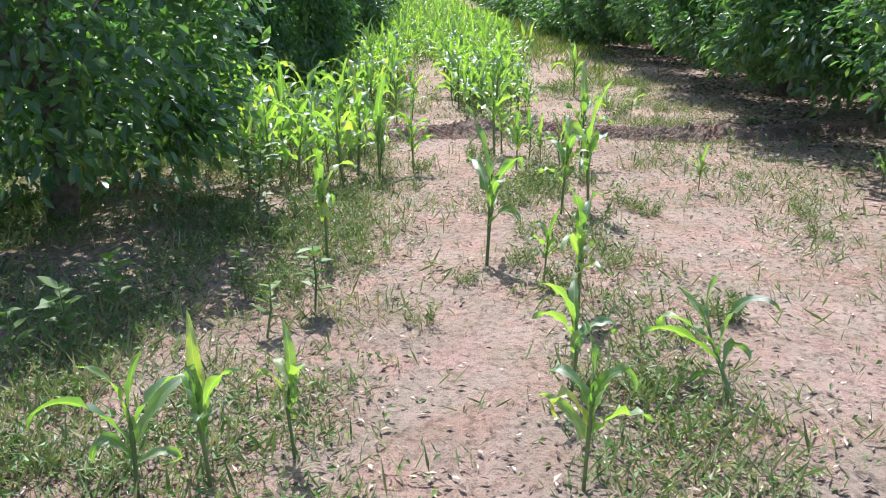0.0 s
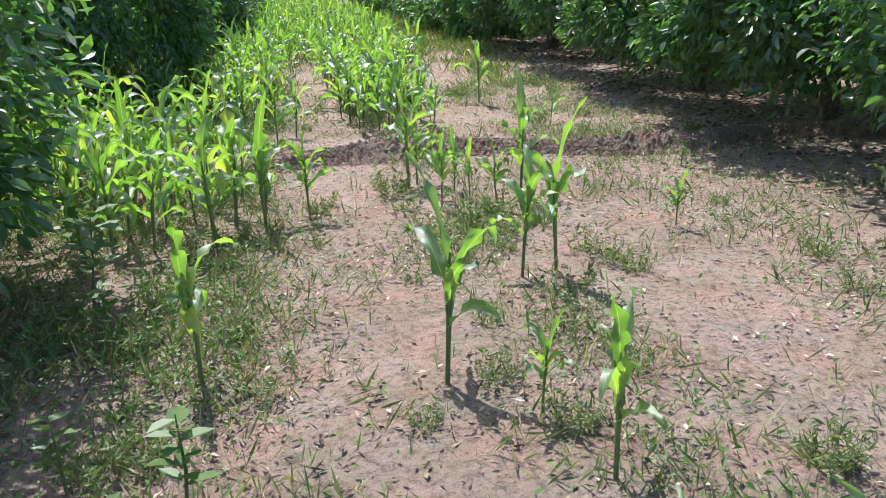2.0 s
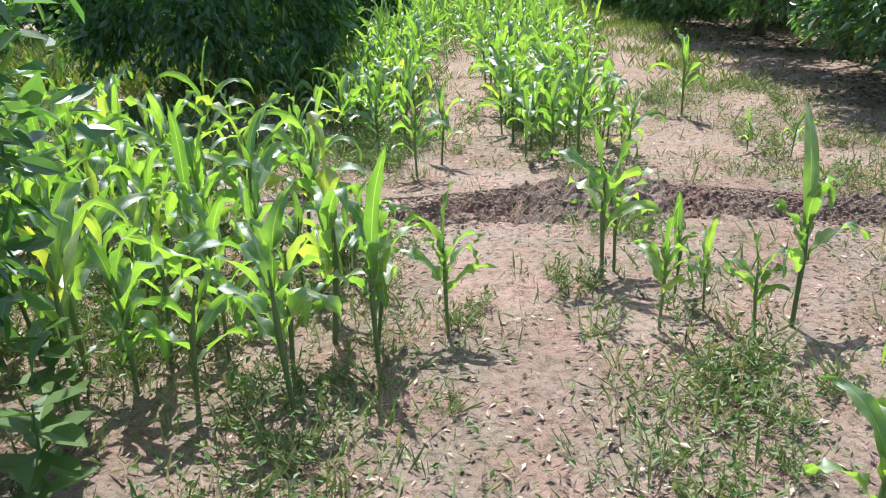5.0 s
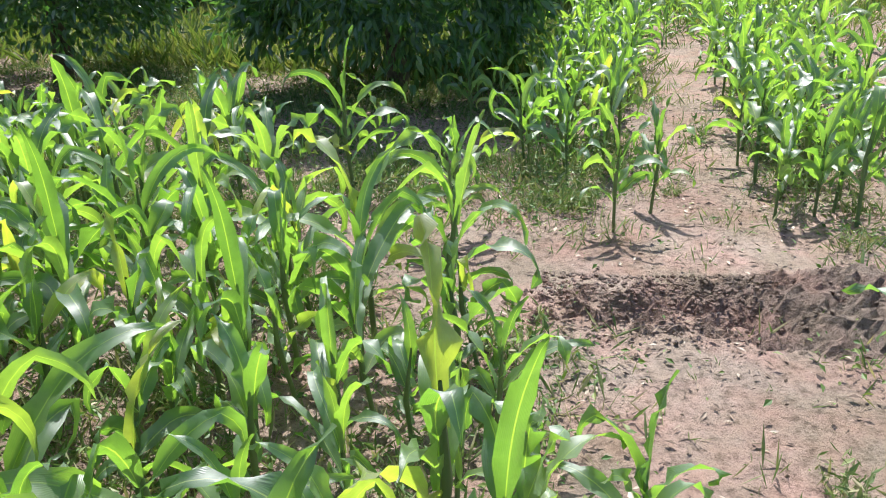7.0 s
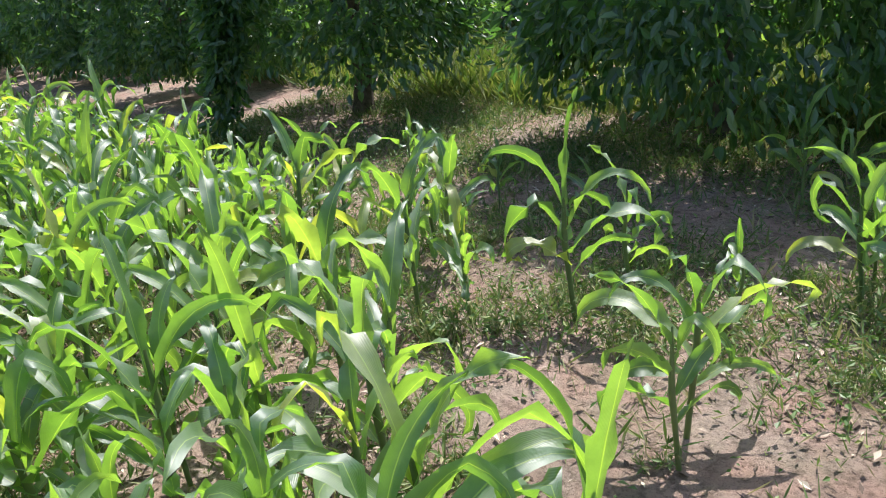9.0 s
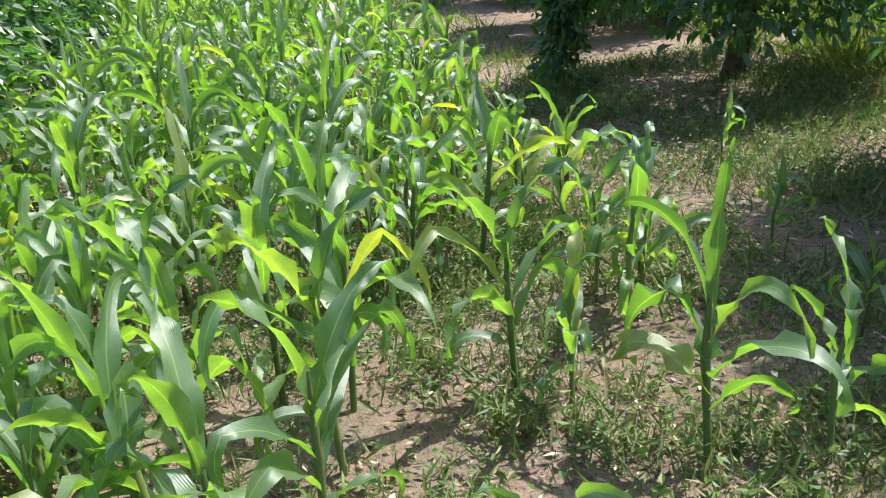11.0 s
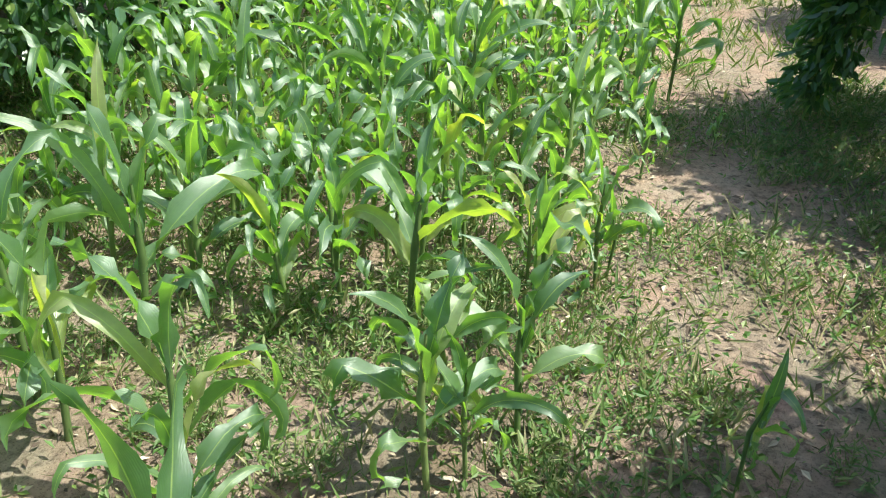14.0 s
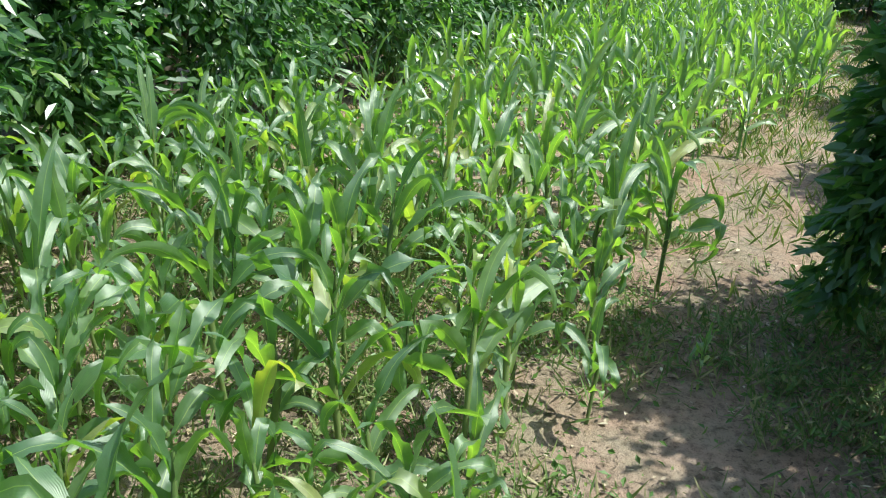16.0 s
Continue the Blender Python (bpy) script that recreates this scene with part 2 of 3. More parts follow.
# ---- maize ----
def blade(length, width, rise, droop, heading, start, twist=0.0, segs=9, wave=0.0, seed=0, kink=9.0):
    """An arching maize leaf: out of the sheath at start, rising, then bending over; keeled along its midrib."""
    r = random.Random(seed)
    V, F = [], []
    p, a = np.array(start, float), rise
    out = np.array([math.cos(heading), math.sin(heading), 0.0])
    tang = np.array([-out[1], out[0], 0.0])
    ph = r.uniform(0, 6)
    for i in range(segs + 1):
        t = i / segs
        d = out * math.cos(a) + np.array([0, 0, 1.0]) * math.sin(a)
        nrm = -out * math.sin(a) + np.array([0, 0, 1.0]) * math.cos(a)
        w = width * min(1.0, 0.32 + 2.0 * t) * (1 - max(0, (t - 0.35) / 0.65) ** 1.8) + 0.002
        tw = twist * t
        side = tang * math.cos(tw) + nrm * math.sin(tw)
        nn = nrm * math.cos(tw) - tang * math.sin(tw)
        keel = (0.3 - 0.2 * t) * w
        wv = wave * width * (math.sin(ph + t * 17) + 0.6 * math.sin(ph * 2 + t * 29))
        for u in (-1.0, -0.5, 0.0, 0.5, 1.0):
            V.append(p + side * (u * w / 2) + nn * (keel * (abs(u) ** 1.4 - 0.5) - wv * u * abs(u)))
        p = p + d * (length / segs)
        a -= droop * (0.15 + 1.95 * t ** 1.3) / segs
        if kink <= t < kink + 1 / segs:
            a -= r.uniform(0.7, 1.5)
        heading_shift = r.uniform(-0.16, 0.16)
        out, tang = out * math.cos(heading_shift) + tang * math.sin(heading_shift), tang * math.cos(heading_shift) - out * math.sin(heading_shift)
    for i in range(segs):
        F += [[i * 5 + j, i * 5 + j + 1, i * 5 + j + 6, i * 5 + j + 5] for j in range(4)]
    return np.array(V), np.array(F)


def maize_leaves(height, seed, segs, full=True, sparse=False):
    """Blades of one plant: lower ones short and spreading, the top ones upright out of the whorl."""
    r = random.Random(seed)
    out, n = [], r.choice((6, 7, 8)) if full else 6
    plane = r.uniform(0, 6.28)
    if sparse:
        n = r.choice((6, 7))
        for i in range(n):
            t = i / (n - 1)
            rise = radians(58 + 26 * t + r.uniform(-12, 6))
            droop = radians(r.uniform(30, 90) if i == n - 1 else r.uniform(90, 190))
            out.append(blade(height * r.uniform(0.46, 0.68) * (0.75 + 0.25 * t), height * r.uniform(0.07, 0.09), rise, droop,
                             plane + math.pi * (i % 2) + r.uniform(-0.8, 0.8), (0, 0, height * (0.32 + 0.28 * t)), r.uniform(-1.8, 1.8), segs,
                             r.uniform(0.12, 0.36), seed * 31 + i, r.uniform(0.35, 0.7) if i < n - 1 and r.random() < 0.5 else 9.0))
        return out
    for i in range(n):
        t = i / (n - 1)
        z = height * (0.24 + 0.36 * t)
        length = height * (0.36 + 0.32 * math.sin(math.pi * (0.1 + 0.75 * t))) * r.uniform(0.75, 1.15)
        width = height * (0.042 + 0.042 * math.sin(math.pi * min(0.8, t + 0.1))) * r.uniform(0.8, 1.2)
        rise = radians(46 + 30 * t + r.uniform(-16, 12))
        droop = radians((190 - 40 * t) * r.uniform(0.55, 1.35))
        if i >= n - 2:
            rise, droop = radians(r.uniform(72, 88)), radians(r.uniform(20, 130) if i == n - 1 else r.uniform(60, 170))
        kink = r.uniform(0.3, 0.75) if r.random() < 0.6 and i < n - 1 else 9.0
        out.append(blade(length, width, rise, droop, plane + math.pi * (i % 2) + r.uniform(-0.7, 0.7), (0, 0, z), r.uniform(-2.2, 2.2), segs,
                         r.uniform(0.1, 0.34), seed * 31 + i, kink))
    return out


def blade_uv(n):
    return np.stack([np.tile((0.0, 0.25, 0.5, 0.75, 1.0), n // 5), np.repeat(np.arange(n // 5), 5) / (n / 5)], -1)


def maize_plant(height, seed, sparse=False):
    plant = tagged(new("maize_plant"), "young green maize plant with arching leaves in sandy soil", "maize plant", "maize plants of the field")
    r = random.Random(seed)
    lx, ly = r.uniform(-0.03, 0.03), r.uniform(-0.03, 0.03)
    pts = [(0, 0, -0.03), (lx * 0.3, ly * 0.3, height * 0.2), (lx * 0.6, ly * 0.6, height * 0.42), (0, 0, height * 0.72)]
    th = 0.011 * height / 0.75
    V, F = tube(pts, [th, th * 0.9, th * 1.15, th * 0.35], 7)
    part("stalk", mesh_np("maize_stalk", V, F, STALK, True), plant, "green maize stalk, brownish at its foot")
    for V, F in maize_leaves(height, seed, 12, sparse=sparse):
        part("leaf", mesh_np("maize_leaf", V, F, MAIZE, True, blade_uv(len(V))), plant)
    return plant


def z_at(x, y):
    return float(ground_height(np.array(x), np.array(y)))


KINDS = [(h, maize_plant(h, 11 + i)) for i, h in enumerate((0.34, 0.5, 0.6, 0.66, 0.72, 0.78, 0.84, 0.9, 0.76, 0.68, 0.86, 0.62, 0.45, 0.7, 0.8, 0.57))]
KINDS += [(h, maize_plant(h, 61 + i, True)) for i, h in enumerate((0.36, 0.46, 0.54, 0.62, 0.7, 0.78, 0.66, 0.5))]
BUSHY = range(16)
SPARSE = range(16, 24)
used = set()


def put_maize(x, y, height, turn=None, lean=4.0, kinds=BUSHY):
    """Sets a plant of about that height; the first use of a kind takes the built plant itself."""
    turn = rng.uniform(0, 360) if turn is None else turn
    pick = min(kinds, key=lambda i: abs(KINDS[i][0] - height) + rng.uniform(0, 0.07))
    h0, ob = KINDS[pick]
    m = pose(x, y, z_at(x, y), rng.uniform(-lean, lean), rng.uniform(-lean, lean), turn)
    k = height / h0
    if pick not in used:
        used.add(pick)
        ob.matrix_basis = m @ Matrix.Scale(k, 4)
        return ob
    made = copy_thing(ob, m)
    made.scale = (k, k, k)
    return made


def drift(y):
    """The rows of the long alley bear slightly to the left."""
    return -0.028 * (y - 6)


NEAR_PLANTS = [(-0.67, 4.36, 0.66), (0.24, 4.13, 0.7), (0.52, 3.85, 0.36), (0.63, 3.45, 0.6), (0.48, 2.69, 0.5), (-0.50, 2.32, 0.45), (-0.74, 2.16, 0.52),
               (-0.95, 2.1, 0.5), (0.43, 2.1, 0.5), (0.79, 5.13, 0.62), (0.98, 5.18, 0.72), (0.61, 6.49, 0.5), (1.92, 5.82, 0.34), (3.22, 5.68, 0.4)]
RIDGE_PLANTS = [(-0.5, 6.25, 0.72), (-0.24, 6.5, 0.58), (-0.52, 6.4, 0.62), (0.46, 7.0, 0.75), (0.53, 7.08, 0.55), (0.75, 6.82, 0.45), (0.83, 6.65, 0.4),
                (0.96, 6.4, 0.45), (1.14, 6.5, 0.72), (1.75, 10.7, 0.75), (0.45, 9.2, 0.6), (0.55, 9.28, 0.62), (1.94, 9.5, 0.35), (2.19, 9.3, 0.35),
                (-0.75, 5.9, 0.75), (-0.7, 6.45, 0.85), (-1.44, 5.8, 0.8), (-1.08, 6.27, 0.5), (-0.81, 6.17, 0.7)]
SHADE_PLANTS = [(-2.35, 9.75, 0.4), (-1.19, 8.4, 0.62), (-1.92, 8.97, 0.8), (-1.86, 9.28, 0.6), (-2.4, 8.6, 0.75), (-3.5, 9.15, 0.7), (-4.1, 8.95, 0.6), (-1.45, 9.35, 0.4),
                (-1.46, 10.6, 0.6), (-1.7, 10.7, 0.6), (-1.24, 8.54, 0.7), (-0.5, 8.8, 0.6), (-0.34, 9.1, 0.6), (-0.82, 9.5, 0.6), (-2.24, 8.72, 0.55),
                (-2.89, 9.06, 0.62), (-2.94, 9.27, 0.66), (-2.76, 9.18, 0.5), (-4.14, 10.3, 0.42), (-3.88, 9.3, 0.6), (-3.0, 9.85, 0.42), (-4.94, 9.3, 0.5)]
WEST_PLANTS = [(-1.72, 7.8, 0.78), (-1.95, 7.62, 0.8), (-2.3, 7.7, 0.8), (-1.9, 7.98, 0.75), (-2.1, 7.35, 0.8), (-1.55, 7.6, 0.7), (-2.6, 7.9, 0.8), (-6.18, 9.28, 0.75), (-4.02, 9.11, 0.55), (-3.99, 9.32, 0.4), (-3.64, 8.68, 0.72), (-3.78, 9.06, 0.5), (-2.5, 8.11, 0.8), (-2.89, 8.06, 0.85),
               (-2.21, 8.05, 0.8), (-5.4, 9.6, 0.25), (-2.69, 9.1, 0.7)]
placed = []
lodged = put_maize(1.08, 2.6, 0.5, 35)
lodged.matrix_basis = pose(1.08, 2.6, z_at(1.08, 2.6), -38, 12, 35)
tagged(lodged, "half-fallen young maize plant leaning over weeds", "maize plant", "maize plants of the field")
for x, y, h in NEAR_PLANTS + RIDGE_PLANTS + SHADE_PLANTS + WEST_PLANTS:
    put_maize(x, y, h, kinds=SPARSE if x > -0.8 and y < 8 else BUSHY)
    placed.append((x, y))


def clear(x, y, d):
    return all((x - a) ** 2 + (y - b) ** 2 > d * d for a, b in placed)


def west_band(x):
    """South and north edge of the maize in the cross alley."""
    s = 0.05 * (x + 4)
    if x > -1.6:
        return 5.8, 7.65
    if x > -3.2:
        return 6.1, 7.7
    return 6.75 + s * 0.5, min(9.25 + s + max(0.0, min(1.0, 0.22 * (-7.5 - x))), 7.9 - 0.6 * (x + 1.9))


far_maize = []
for i in range(5200):
    x = -0.68 - 20 * rng.random() ** 1.3
    lo, hi = west_band(x)
    y = rng.uniform(lo, hi)
    gap = 0.208 if x > -10 else 0.17
    if clear(x, y, gap):
        placed.append((x, y))
        h = rng.uniform(0.5, 0.82)
        if x > -7.2:
            put_maize(x, y, h, lean=7)
        else:
            far_maize.append((x, y, h))
for i in range(2600):
    y = 9.1 + 55 * rng.random() ** 2.2
    side = rng.random()
    x = drift(y) + (rng.uniform(-1.15, -0.45) if side < 0.45 else rng.uniform(0.22, 1.1) if y < 14.5 else rng.uniform(-0.6, 1.9))
    if clear(x, y, 0.19) and (x > 0 or y > 9.7):
        placed.append((x, y))
        h = rng.uniform(0.45, 0.78)
        if y < 13.5:
            put_maize(x, y, h, lean=6)
        else:
            far_maize.append((x, y, h))

FAR_SHAPES = []
for q in range(8):
    V0, F0, base = [], [], 0
    for V, F in maize_leaves(0.8, 200 + q, 5, False):
        V0.append(V), F0.append(F + base)
        base += len(V)
    V, F = tube([(0, 0, -0.02), (0, 0, 0.5)], [0.013, 0.006], 4)
    V0.append(V), F0.append(F + base)
    FAR_SHAPES.append((np.concatenate(V0), np.concatenate(F0)))
VV, FF, base = [], [], 0
for x, y, h in far_maize:
    V, F = FAR_SHAPES[rng.integers(8)]
    w, k = rng.uniform(0, 6.28), h / 0.8
    R = np.array([[math.cos(w), -math.sin(w), 0], [math.sin(w), math.cos(w), 0], [0, 0, 1]]) * k
    VV.append(V @ R.T + (x, y, z_at(x, y))), FF.append(F + base)
    base += len(V)
far_field = new("maize_stand", mesh_np("maize_stand", np.concatenate(VV), np.concatenate(FF), MAIZE_FAR, True))
tagged(far_field, "dense stand of green maize further down the alleys", "maize", kind="stuff")


# ---- orchard trees ----
def crown_leaves(seed, count, size, radius, height, skirt, fine, extra=(), waist=0.92):
    """A bushy crown: twig clumps over a lumpy dome, leaves in each, uneven outline and gaps."""
    g = np.random.default_rng(seed)
    n = 190
    zc, hz = (height + skirt) / 2, (height - skirt) / 2
    turn = g.uniform(0, 6.283, n)
    lift = g.random(n) ** 1.25
    reach = radius * 0.84 * np.sqrt(np.clip(1 - lift**2.4, 0, 1)) * g.uniform(0.55, 1.0, n) ** 0.45 * (waist + (1 - waist) * np.minimum(1, lift * 4))
    cen = np.stack([np.cos(turn) * reach, np.sin(turn) * reach, skirt + 0.2 + lift * (height - skirt - 0.45)], -1)
    size_c = g.uniform(0.2, 0.46, n)
    if len(extra):
        cen = np.concatenate([cen, np.array([e[:3] for e in extra])])
        size_c = np.concatenate([size_c, np.array([e[3] for e in extra])])
    weight = size_c**2 * np.where(np.arange(len(cen)) < n, 1.0, 7.0)
    which = g.choice(len(cen), count, p=weight / weight.sum())
    off = unit(g.normal(size=(count, 3))) * (g.random(count) ** 0.45)[:, None]
    pos = cen[which] + off * size_c[which][:, None] * (1, 1, 0.85)
    low = skirt + 0.22 * np.sin(np.arctan2(pos[:, 1], pos[:, 0]) * 5 + seed) * g.random(count)
    pos[:, 2] = np.where((pos[:, 2] < low) & (which < n), low + 0.3 * g.random(count), pos[:, 2])
    out = unit(pos - (0, 0, zc * 0.8))
    way = unit(off * 0.7 + out * 0.5 + g.normal(size=(count, 3)) * 0.55 + (0, 0, -0.25))
    up = unit(out * 0.6 + g.normal(size=(count, 3)) * 0.5 + (0, 0, 0.8))
    L = size * g.uniform(0.65, 1.25, count)
    return leaf_cloud(pos, way, up, L, L * g.uniform(0.42, 0.56, count), 0.18, fine)


def tree_meshes(seed, count, size, radius, height, skirt, fine, extra=(), waist=0.92):
    r = random.Random(seed)
    crown = mesh_np("crown", *crown_leaves(seed, count, size, radius, height, skirt, fine, extra, waist), ORCHARD)
    V, F = tube([(0, 0, -0.06), (0.02, 0, 0.12), (0.03, 0.02, 0.35), (0, 0.05, 0.62), (0.02, 0.03, 0.95)], [0.13, 0.095, 0.085, 0.08, 0.05], 9)
    trunk = mesh_np("trunk", V, F, BARK, True)
    limbs = []
    for i in range(6):
        w = i * 1.05 + r.uniform(-0.3, 0.3)
        z0, reach = 0.4 + 0.08 * i, radius * r.uniform(0.55, 0.8)
        top = r.uniform(0.55, 0.8) * height
        pts = [(0.02, 0.03, z0), (math.cos(w) * reach * 0.3, math.sin(w) * reach * 0.3, z0 + (top - z0) * 0.45),
               (math.cos(w + 0.2) * reach * 0.65, math.sin(w + 0.2) * reach * 0.65, z0 + (top - z0) * 0.75), (math.cos(w) * reach, math.sin(w) * reach, top)]
        V, F = tube(pts, [0.05, 0.04, 0.025, 0.008], 6)
        limbs.append(mesh_np("limb", V, F, BARK, True))
    return crown, trunk, limbs


def orchard_tree(meshes, x, y, turn, scale, label="dense dark-green orchard tree with foliage hanging near the ground"):
    tree = tagged(new("orchard_tree"), label, "tree", "orchard trees along the alleys")
    tree.matrix_basis = pose(x, y, z_at(x, y), 0, 0, turn) @ Matrix.Diagonal((scale[0], scale[0], scale[1], 1))
    crown, trunk, limbs = meshes
    part("trunk", trunk, tree, "short forked brown trunk")
    part("crown", crown, tree, "glossy small dark-green leaves")
    for l in limbs:
        part("limb", l, tree)
    return tree


BUSH = tree_meshes(1, 14500, 0.095, 1.56, 2.95, 0.34, True, (), 0.66)
RIGHTS = [tree_meshes(s, 22000, 0.105, 2.15, 3.7, 0.4, True, (), 0.75) for s in (14, 15)]
HANG = tree_meshes(2, 16500, 0.09, 1.3, 2.95, 0.4, True, [(-0.1 + 0.02 * i, -1.37 + 0.02 * i, 0.28 + 0.15 * i, 0.17 + 0.012 * i) for i in range(9)])
NEARS = [tree_meshes(s, 21000, 0.095, 1.5, 2.85, 0.2, True) for s in (3, 4)]
MIDS = [tree_meshes(s, 12000, 0.125, 1.6, 3.0, 0.1, False) for s in (5, 6, 7)]
FARS = [tree_meshes(s, 2500, 0.25, 1.7, 3.2, 0.1, False) for s in (8, 9)]

orchard_tree(BUSH, -2.5, 5.08, 0, (1, 1), "leafy green orchard tree overhanging the path edge")
orchard_tree(HANG, -5.85, 11.4, 0, (1, 1), "dark orchard tree with one branch drooping to the ground")


def tree_at(x, y, level, wide=1.0):
    kind = NEARS if level == 0 else RIGHTS if level == 3 else MIDS if level == 1 else FARS
    orchard_tree(kind[rng.integers(len(kind))], x + rng.uniform(-0.12, 0.12), y + rng.uniform(-0.12, 0.12), rng.uniform(0, 360),
                 (wide * rng.uniform(0.93, 1.07), rng.uniform(0.92, 1.1)))


# row on the north side of the cross alley, and the rows behind it
for i, x in enumerate((-8.9, -11.8)):
    tree_at(x, 11.75 - 0.05 * (x + 8.9), 0 if i < 1 else 1, 0.82)
orchard_tree(NEARS[0], -2.65, 11.85, 140, (1.0, 1.3))
for i in range(13):
    tree_at(-14.6 - 2.7 * i, 12.0 - 0.06 * i, 1 if i < 3 else 2, 0.86)
for j in range(2):
    for i in range(9):
        tree_at(-2.6 - 2.7 * i, 18.0 + 6.6 * j - 0.32 * i, 1 if i + j < 4 else 2)
# row on its south side
for i in range(15):
    tree_at(-4.9 - 2.35 * i, 5.3 - 0.12 * i, 0 if i < 3 else 1 if i < 6 else 2)
for i in range(8):
    tree_at(-4.0 - 2.7 * i, -1.9 - 0.3 * i, 2)
# both sides of the long alley
for i in range(24):
    y = 20.5 + 2.7 * i
    tree_at(-2.9 + drift(y), y, 1 if i < 2 else 2)
for i in range(24):
    y = 5.5 + 2.8 * i
    tree_at(4.68 + drift(y) * 0.8, y, 3 if i < 5 else 1 if i < 9 else 2, 1.0 if i < 5 else 1.18)
# extra row behind the right-hand trees, added to block light and darken beneath them
for i in range(11):
    tree_at(7.9, 5.2 + 2.4 * i, 1 if i < 5 else 2, 1.15)
# a cross row closes the far end of the long alley
for i in range(6):
    tree_at(-7.5 + 2.6 * i, 104.0, 2)
# a cross row closes the far end of the west alley
for i in range(4):
    tree_at(-24.0, 4.5 + 2.0 * i, 2)


# ---- weeds, litter and clods ----
def weediness(x, y):
    """How thickly weeds stand: bands along the alley, bare where it is walked."""
    u = x - drift(y)
    a = np.exp(-((u + 0.85) / 0.42) ** 2) + 0.75 * np.exp(-((u - 0.72) / 0.3) ** 2) + 0.36 * np.exp(-((u - 2.6) / 0.6) ** 2) + 0.5 * np.exp(-((u - 2.1) / 0.6) ** 2 - ((y - 10.2) / 1.3) ** 2) + 0.04
    a = np.where(x < -1.3, np.where((y > 7.9) & (y < 10.2), 1.2, 1.0), a)
    return a * np.where((x > -1.2) & (np.abs(y - ridge_line(x)) < 0.35), 0.15, 1)


def scatter(n, lo, hi, dens, power=1.0):
    x = rng.uniform(lo[0], hi[0], n)
    y = rng.uniform(lo[1], hi[1], n)
    patch = np.array([noise.noise((a * 1.3, b * 1.3, 0.5)) for a, b in zip(x, y)])
    keep = rng.random(n) < dens(x, y) * np.clip(0.7 + 1.0 * patch, 0.15, 1.4) ** power
    return x[keep], y[keep]


def tufts(n, lo, hi, dens, blades, height, spread, mat, name, label, wide=0.1, fine=False, power=1.0):
    x, y = scatter(n, lo, hi, dens, power)
    k = blades
    tall = np.repeat(rng.uniform(0.5, 1.3, len(x)), k) * height
    x, y = np.repeat(x, k), np.repeat(y, k)
    m = len(x)
    px, py = x + rng.normal(0, spread, m), y + rng.normal(0, spread, m)
    pos = np.stack([px, py, ground_height(px, py) - 0.004], -1)
    way = unit(np.stack([rng.normal(0, 0.55, m), rng.normal(0, 0.55, m), rng.uniform(0.35, 1.1, m)], -1))
    up = unit(rng.normal(size=(m, 3)) + (0, 0, 0.3))
    L = tall * rng.uniform(0.5, 1.2, m)
    V, F = leaf_cloud(pos, way, up, L, np.maximum(L * wide, 0.0045), 0.1, fine)
    return tagged(new(name, mesh_np(name, V, F, mat)), label, "weeds", kind="stuff")


tufts(40000, (-7, 1.2), (4, 12.5), weediness, 8, 0.105, 0.06, GRASS, "weed_grass", "short sparse wild grass on sandy soil", 0.085, power=1.6)
tufts(9000, (-7, 1.2), (4, 12.5), lambda x, y: 0.35 + 0 * x, 3, 0.05, 0.01, GRASS, "grass_sprouts", "single dry and green grass sprouts", 0.07)
tufts(26000, (-3, 12), (3.5, 40), lambda x, y: np.maximum(weediness(x, y), np.clip((y - 13) / 8, 0, 0.9)), 7, 0.17, 0.07, MEADOW, "far_weed_grass", "wild grass further along the alley", 0.1)
tufts(14000, (-24, 12.2), (-1.5, 16.8), lambda x, y: 0.9 + 0 * x, 8, 0.3, 0.08, MEADOW, "orchard_grass", "sunlit grass behind the orchard row", 0.1)
tufts(9000, (-26, 5.5), (-7, 10.5), lambda x, y: 0.8 + 0 * x, 6, 0.14, 0.06, MEADOW, "alley_grass", "thin grass under the far maize", 0.1)


def flat_bits(n, lo, hi, dens, size, mat, name, label, lift, wide=(0.2, 0.5), tilt=0.35, power=1.0):
    x, y = scatter(n, lo, hi, dens, power)
    m = len(x)
    w = rng.uniform(0, 6.28, m)
    way = unit(np.stack([np.cos(w), np.sin(w), rng.normal(0, tilt * 0.5, m)], -1))
    up = unit(np.stack([rng.normal(0, tilt, m), rng.normal(0, tilt, m), np.ones(m)], -1))
    L = size * rng.uniform(0.4, 1.4, m)
    pos = np.stack([x, y, ground_height(x, y) + lift * rng.random(m) + 0.006], -1)
    V, F = leaf_cloud(pos, way, up, L, L * rng.uniform(*wide, m), 0.2, False)
    return tagged(new(name, mesh_np(name, V, F, mat)), label, "litter" if mat is LITTER else "weeds", kind="stuff")


flat_bits(85000, (-7, 1.2), (4, 12), lambda x, y: 0.4 + 0.6 * weediness(x, y), 0.035, LITTER, "leaf_litter", "dry leaf and stalk litter on the soil", 0.012, (0.12, 0.5))
flat_bits(170000, (-7, 1.2), (4, 12), weediness, 0.03, HERB, "small_weeds", "small broad-leaved green weeds", 0.085, (0.35, 0.6), 0.7, 1.6)


flat_bits(14000, (2.7, 4.0), (6.5, 20), lambda x, y: np.clip((x - 2.6) * 0.8, 0.05, 1), 0.07, LITTER, "fallen_leaves", "brown fallen leaves under the orchard trees", 0.02, (0.3, 0.55))

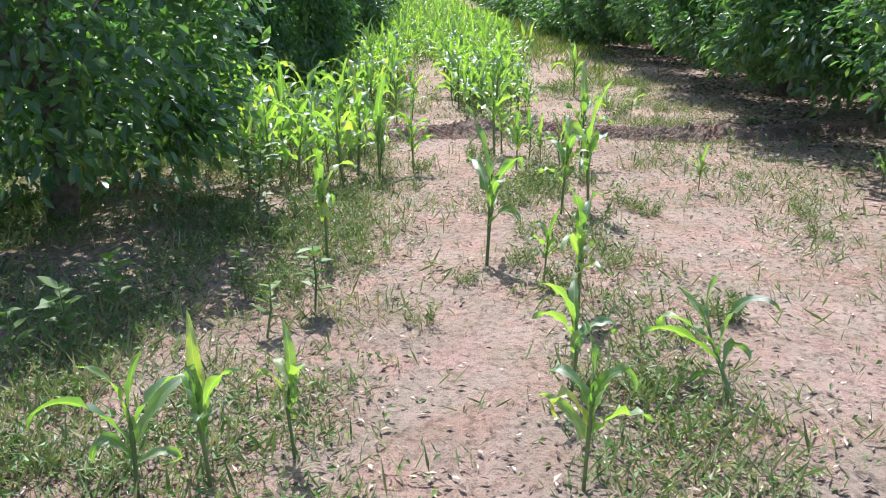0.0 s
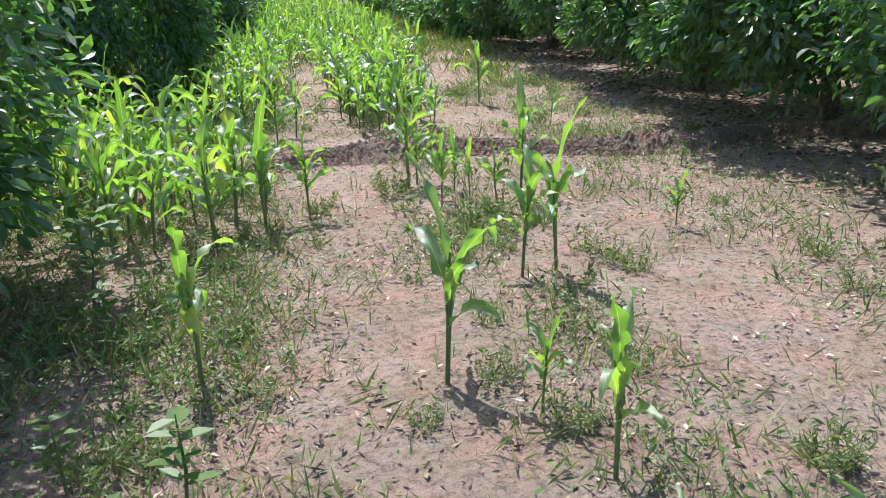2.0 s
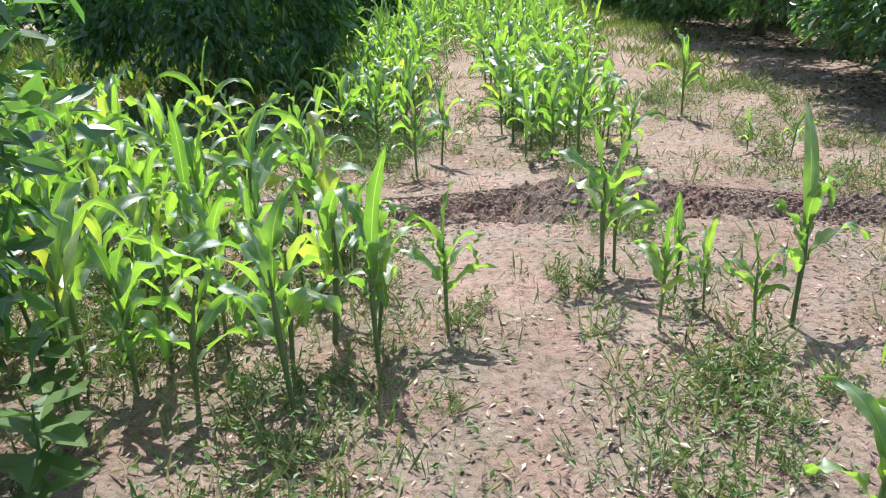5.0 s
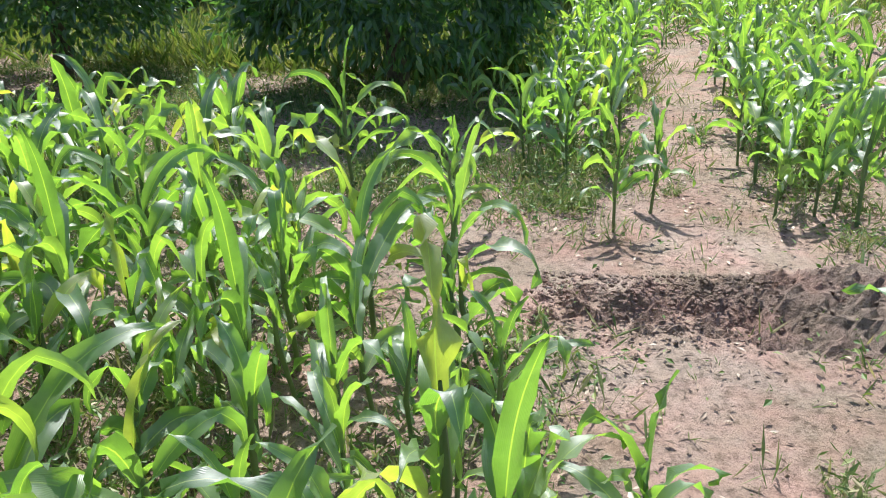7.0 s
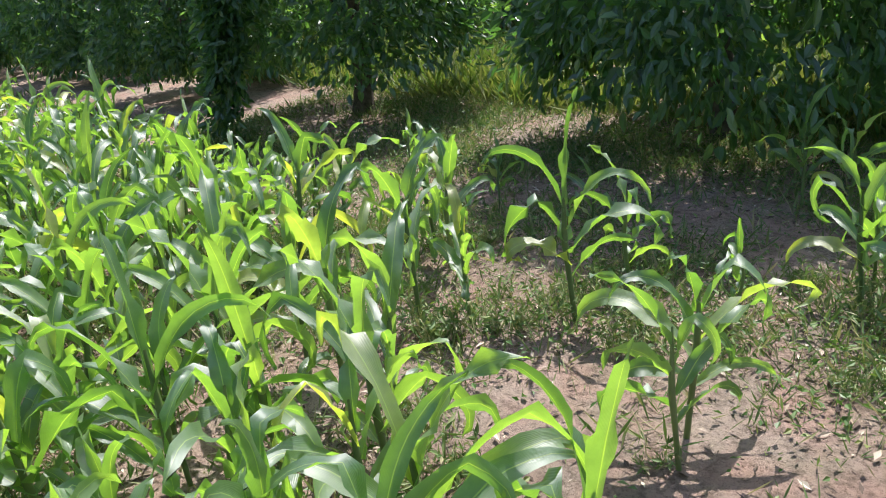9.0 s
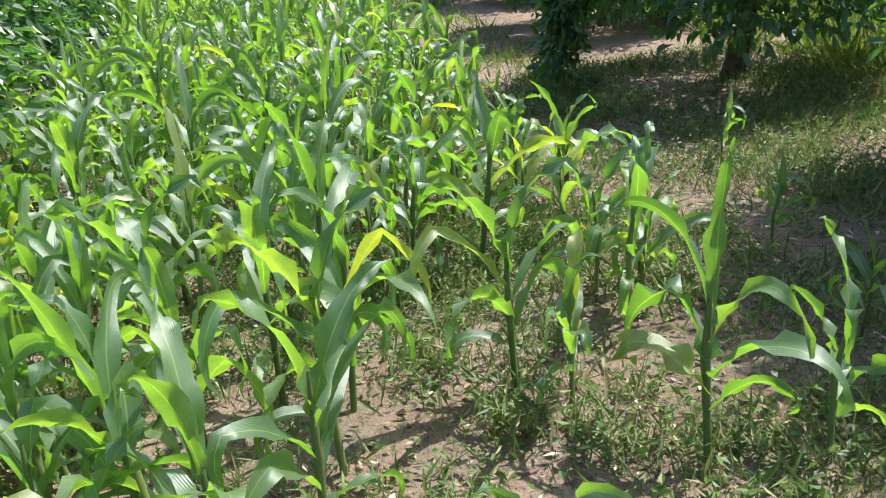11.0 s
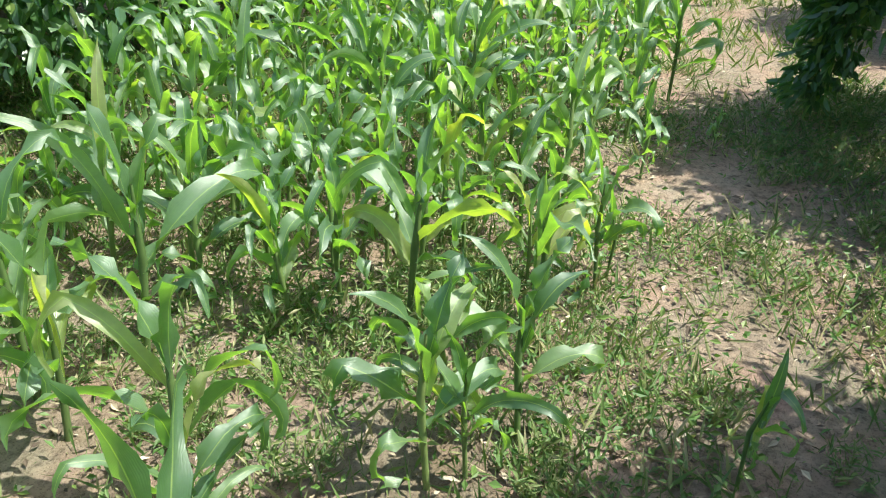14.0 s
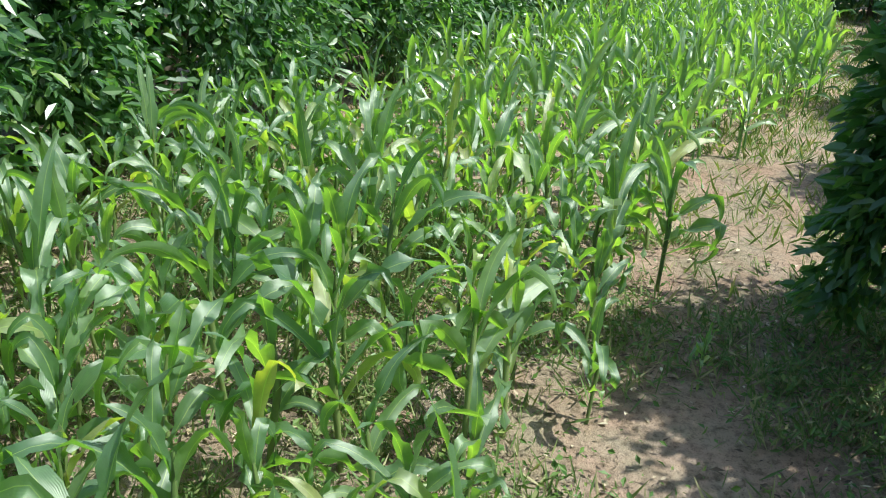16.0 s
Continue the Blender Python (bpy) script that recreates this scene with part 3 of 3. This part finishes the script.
# ---- upright weeds that can be told apart ----
def grass_clump(seed, stems, height):
    """A low feathery weed: thin stems, small narrow leaves all along them."""
    g = np.random.default_rng(seed)
    w = g.uniform(0, 6.283, stems)
    foot = np.stack([np.cos(w), np.sin(w), 0 * w], -1) * (0.06 * g.random(stems) ** 0.5)[:, None]
    lean = g.uniform(0.1, 1.0, stems)
    rise = unit(np.stack([np.cos(w) * lean, np.sin(w) * lean, 1 + 0 * w], -1)) * (height * g.uniform(0.4, 1.0, stems))[:, None]
    per = 9
    along = g.uniform(0.1, 1.0, (stems, per))
    pos = (foot[:, None] + rise[:, None] * along[..., None] + g.normal(0, 0.004, (stems, per, 3))).reshape(-1, 3)
    m = len(pos)
    way = unit(g.normal(size=(m, 3)) + (0, 0, 0.5))
    L = height * g.uniform(0.12, 0.34, m)
    V1, F1 = leaf_cloud(pos, way, unit(g.normal(size=(m, 3)) + (0, 0, 0.6)), L, L * g.uniform(0.12, 0.3, m), 0.15, False)
    sl = np.linalg.norm(rise, axis=1)
    V2, F2 = leaf_cloud(foot - (0, 0, 0.01), unit(rise), unit(g.normal(size=(stems, 3))), sl, 0 * sl + 0.004, 0.1, False)
    clump = tagged(new("grass_clump"), "low feathery clump of green weeds on sandy soil", "weed clump", "weed clumps of the field")
    part("foliage", mesh_np("clump_foliage", V1, F1, GRASS), clump)
    part("stalk", mesh_np("clump_stalk", V2, F2, GRASS), clump)
    return clump


def place(ob, first, x, y, k):
    m = pose(x, y, z_at(x, y), rng.uniform(-8, 8), rng.uniform(-8, 8), rng.uniform(0, 360))
    made = ob if first else copy_thing(ob, m)
    made.matrix_basis = m @ Matrix.Scale(k, 4)


CLUMPS = [grass_clump(40 + i, b, h) for i, (b, h) in enumerate(((18, 0.13), (26, 0.17), (14, 0.2), (34, 0.14)))]
spots = [(1.12, 2.5), (1.3, 5.25), (1.2, 5.4), (1.38, 5.1), (0.25, 7.05), (0.32, 6.9), (-0.12, 6.75), (-0.2, 6.6), (-0.1, 3.4), (0.5, 4.6)]
wx, wy = scatter(700, (-1.5, 1.4), (3.4, 12.0), weediness, 1.6)
qx, qy = scatter(160, (-6.5, 8.2), (-1.0, 10.6), lambda x, y: 0.6 + 0 * x)
vx, vy = scatter(260, (-7.0, 5.8), (-0.9, 9.0), lambda x, y: 0.7 + 0 * x)
for i, (x, y) in enumerate(spots + list(zip(wx[:170], wy[:170])) + list(zip(qx[:80], qy[:80])) + list(zip(vx[:130], vy[:130]))):
    place(CLUMPS[i % 4], i < 4, x, y, rng.uniform(0.6, 1.25))


def broadleaf_weed(seed, height, n):
    g = random.Random(seed)
    weed = tagged(new("broadleaf_weed"), "small broad-leaved green weed on a thin stem", "weed plant", "broad-leaved weeds")
    V, F = tube([(0, 0, -0.02), (0.01, 0, height * 0.5), (0, 0.012, height)], [0.006, 0.005, 0.002], 5)
    part("stem", mesh_np("weed_stem", V, F, STALK, True), weed)
    for i in range(n):
        t = (i + 1) / n
        w = i * 2.4 + g.uniform(-0.4, 0.4)
        way = unit(np.array([[math.cos(w), math.sin(w), g.uniform(-0.1, 0.6)]]))
        L = np.array([height * g.uniform(0.2, 0.34)])
        V, F = leaf_cloud(np.array([[0, 0, height * (0.3 + 0.68 * t)]]), way, np.array([[0.1, 0.1, 1.0]]), L, L * 0.62, 0.12, True)
        part("leaf", mesh_np("weed_leaf", V, F, HERB), weed)
    return weed


BROAD = [broadleaf_weed(70, 0.42, 16), broadleaf_weed(71, 0.24, 11), broadleaf_weed(72, 0.3, 13)]
herbs = [(-1.38, 5.67), (-1.73, 2.95), (-0.62, 3.55), (-1.6, 3.1), (-0.8, 3.3), (-1.0, 3.75), (-1.5, 3.4), (2.6, 7.2), (-1.1, 4.9), (-1.25, 5.2)]
for i, (x, y) in enumerate(herbs):
    place(BROAD[i % 3], i < 3, x, y, rng.uniform(0.75, 1.2))

# clods of soil
ICO = bmesh.new()
bmesh.ops.create_icosphere(ICO, subdivisions=1, radius=1)
IV = np.array([v.co[:] for v in ICO.verts])
IF = np.array([[v.index for v in f.verts] for f in ICO.faces])
ICO.free()


def clods(x, y, z, size, mat, name, label):
    m = len(x)
    s = size * rng.uniform(0.4, 1.5, m)
    V = IV[None] * (1 + rng.normal(0, 0.18, (m, len(IV), 1))) * (s[:, None] * rng.uniform(0.6, 1.3, (m, 3)))[:, None] * (1, 1, 0.7)
    V = V + np.stack([x, y, z], -1)[:, None]
    F = (np.arange(m)[:, None, None] * len(IV) + IF[None]).reshape(-1, 3)
    return tagged(new(name, mesh_np(name, V.reshape(-1, 3), F, mat)), label, "soil clods", kind="stuff")


cx, cy = scatter(9000, (-6, 1.2), (4, 12), lambda x, y: 0.5 + 0 * x)
clods(cx, cy, ground_height(cx, cy), 0.008, CLOD, "soil_clods", "small loose clods of soil")
cx = rng.uniform(-0.75, 5.5, 5000)
cu = rng.normal(0, 0.5, len(cx))
cy = ridge_line(cx) + cu * 0.36
clods(cx, cy, ground_height(cx, cy) - 0.04 + np.clip(1 - cu**2, 0.0, 1) * 0.13, 0.0085, RIDGE, "ridge_clods", "dark crumbly clods on the soil ridge")
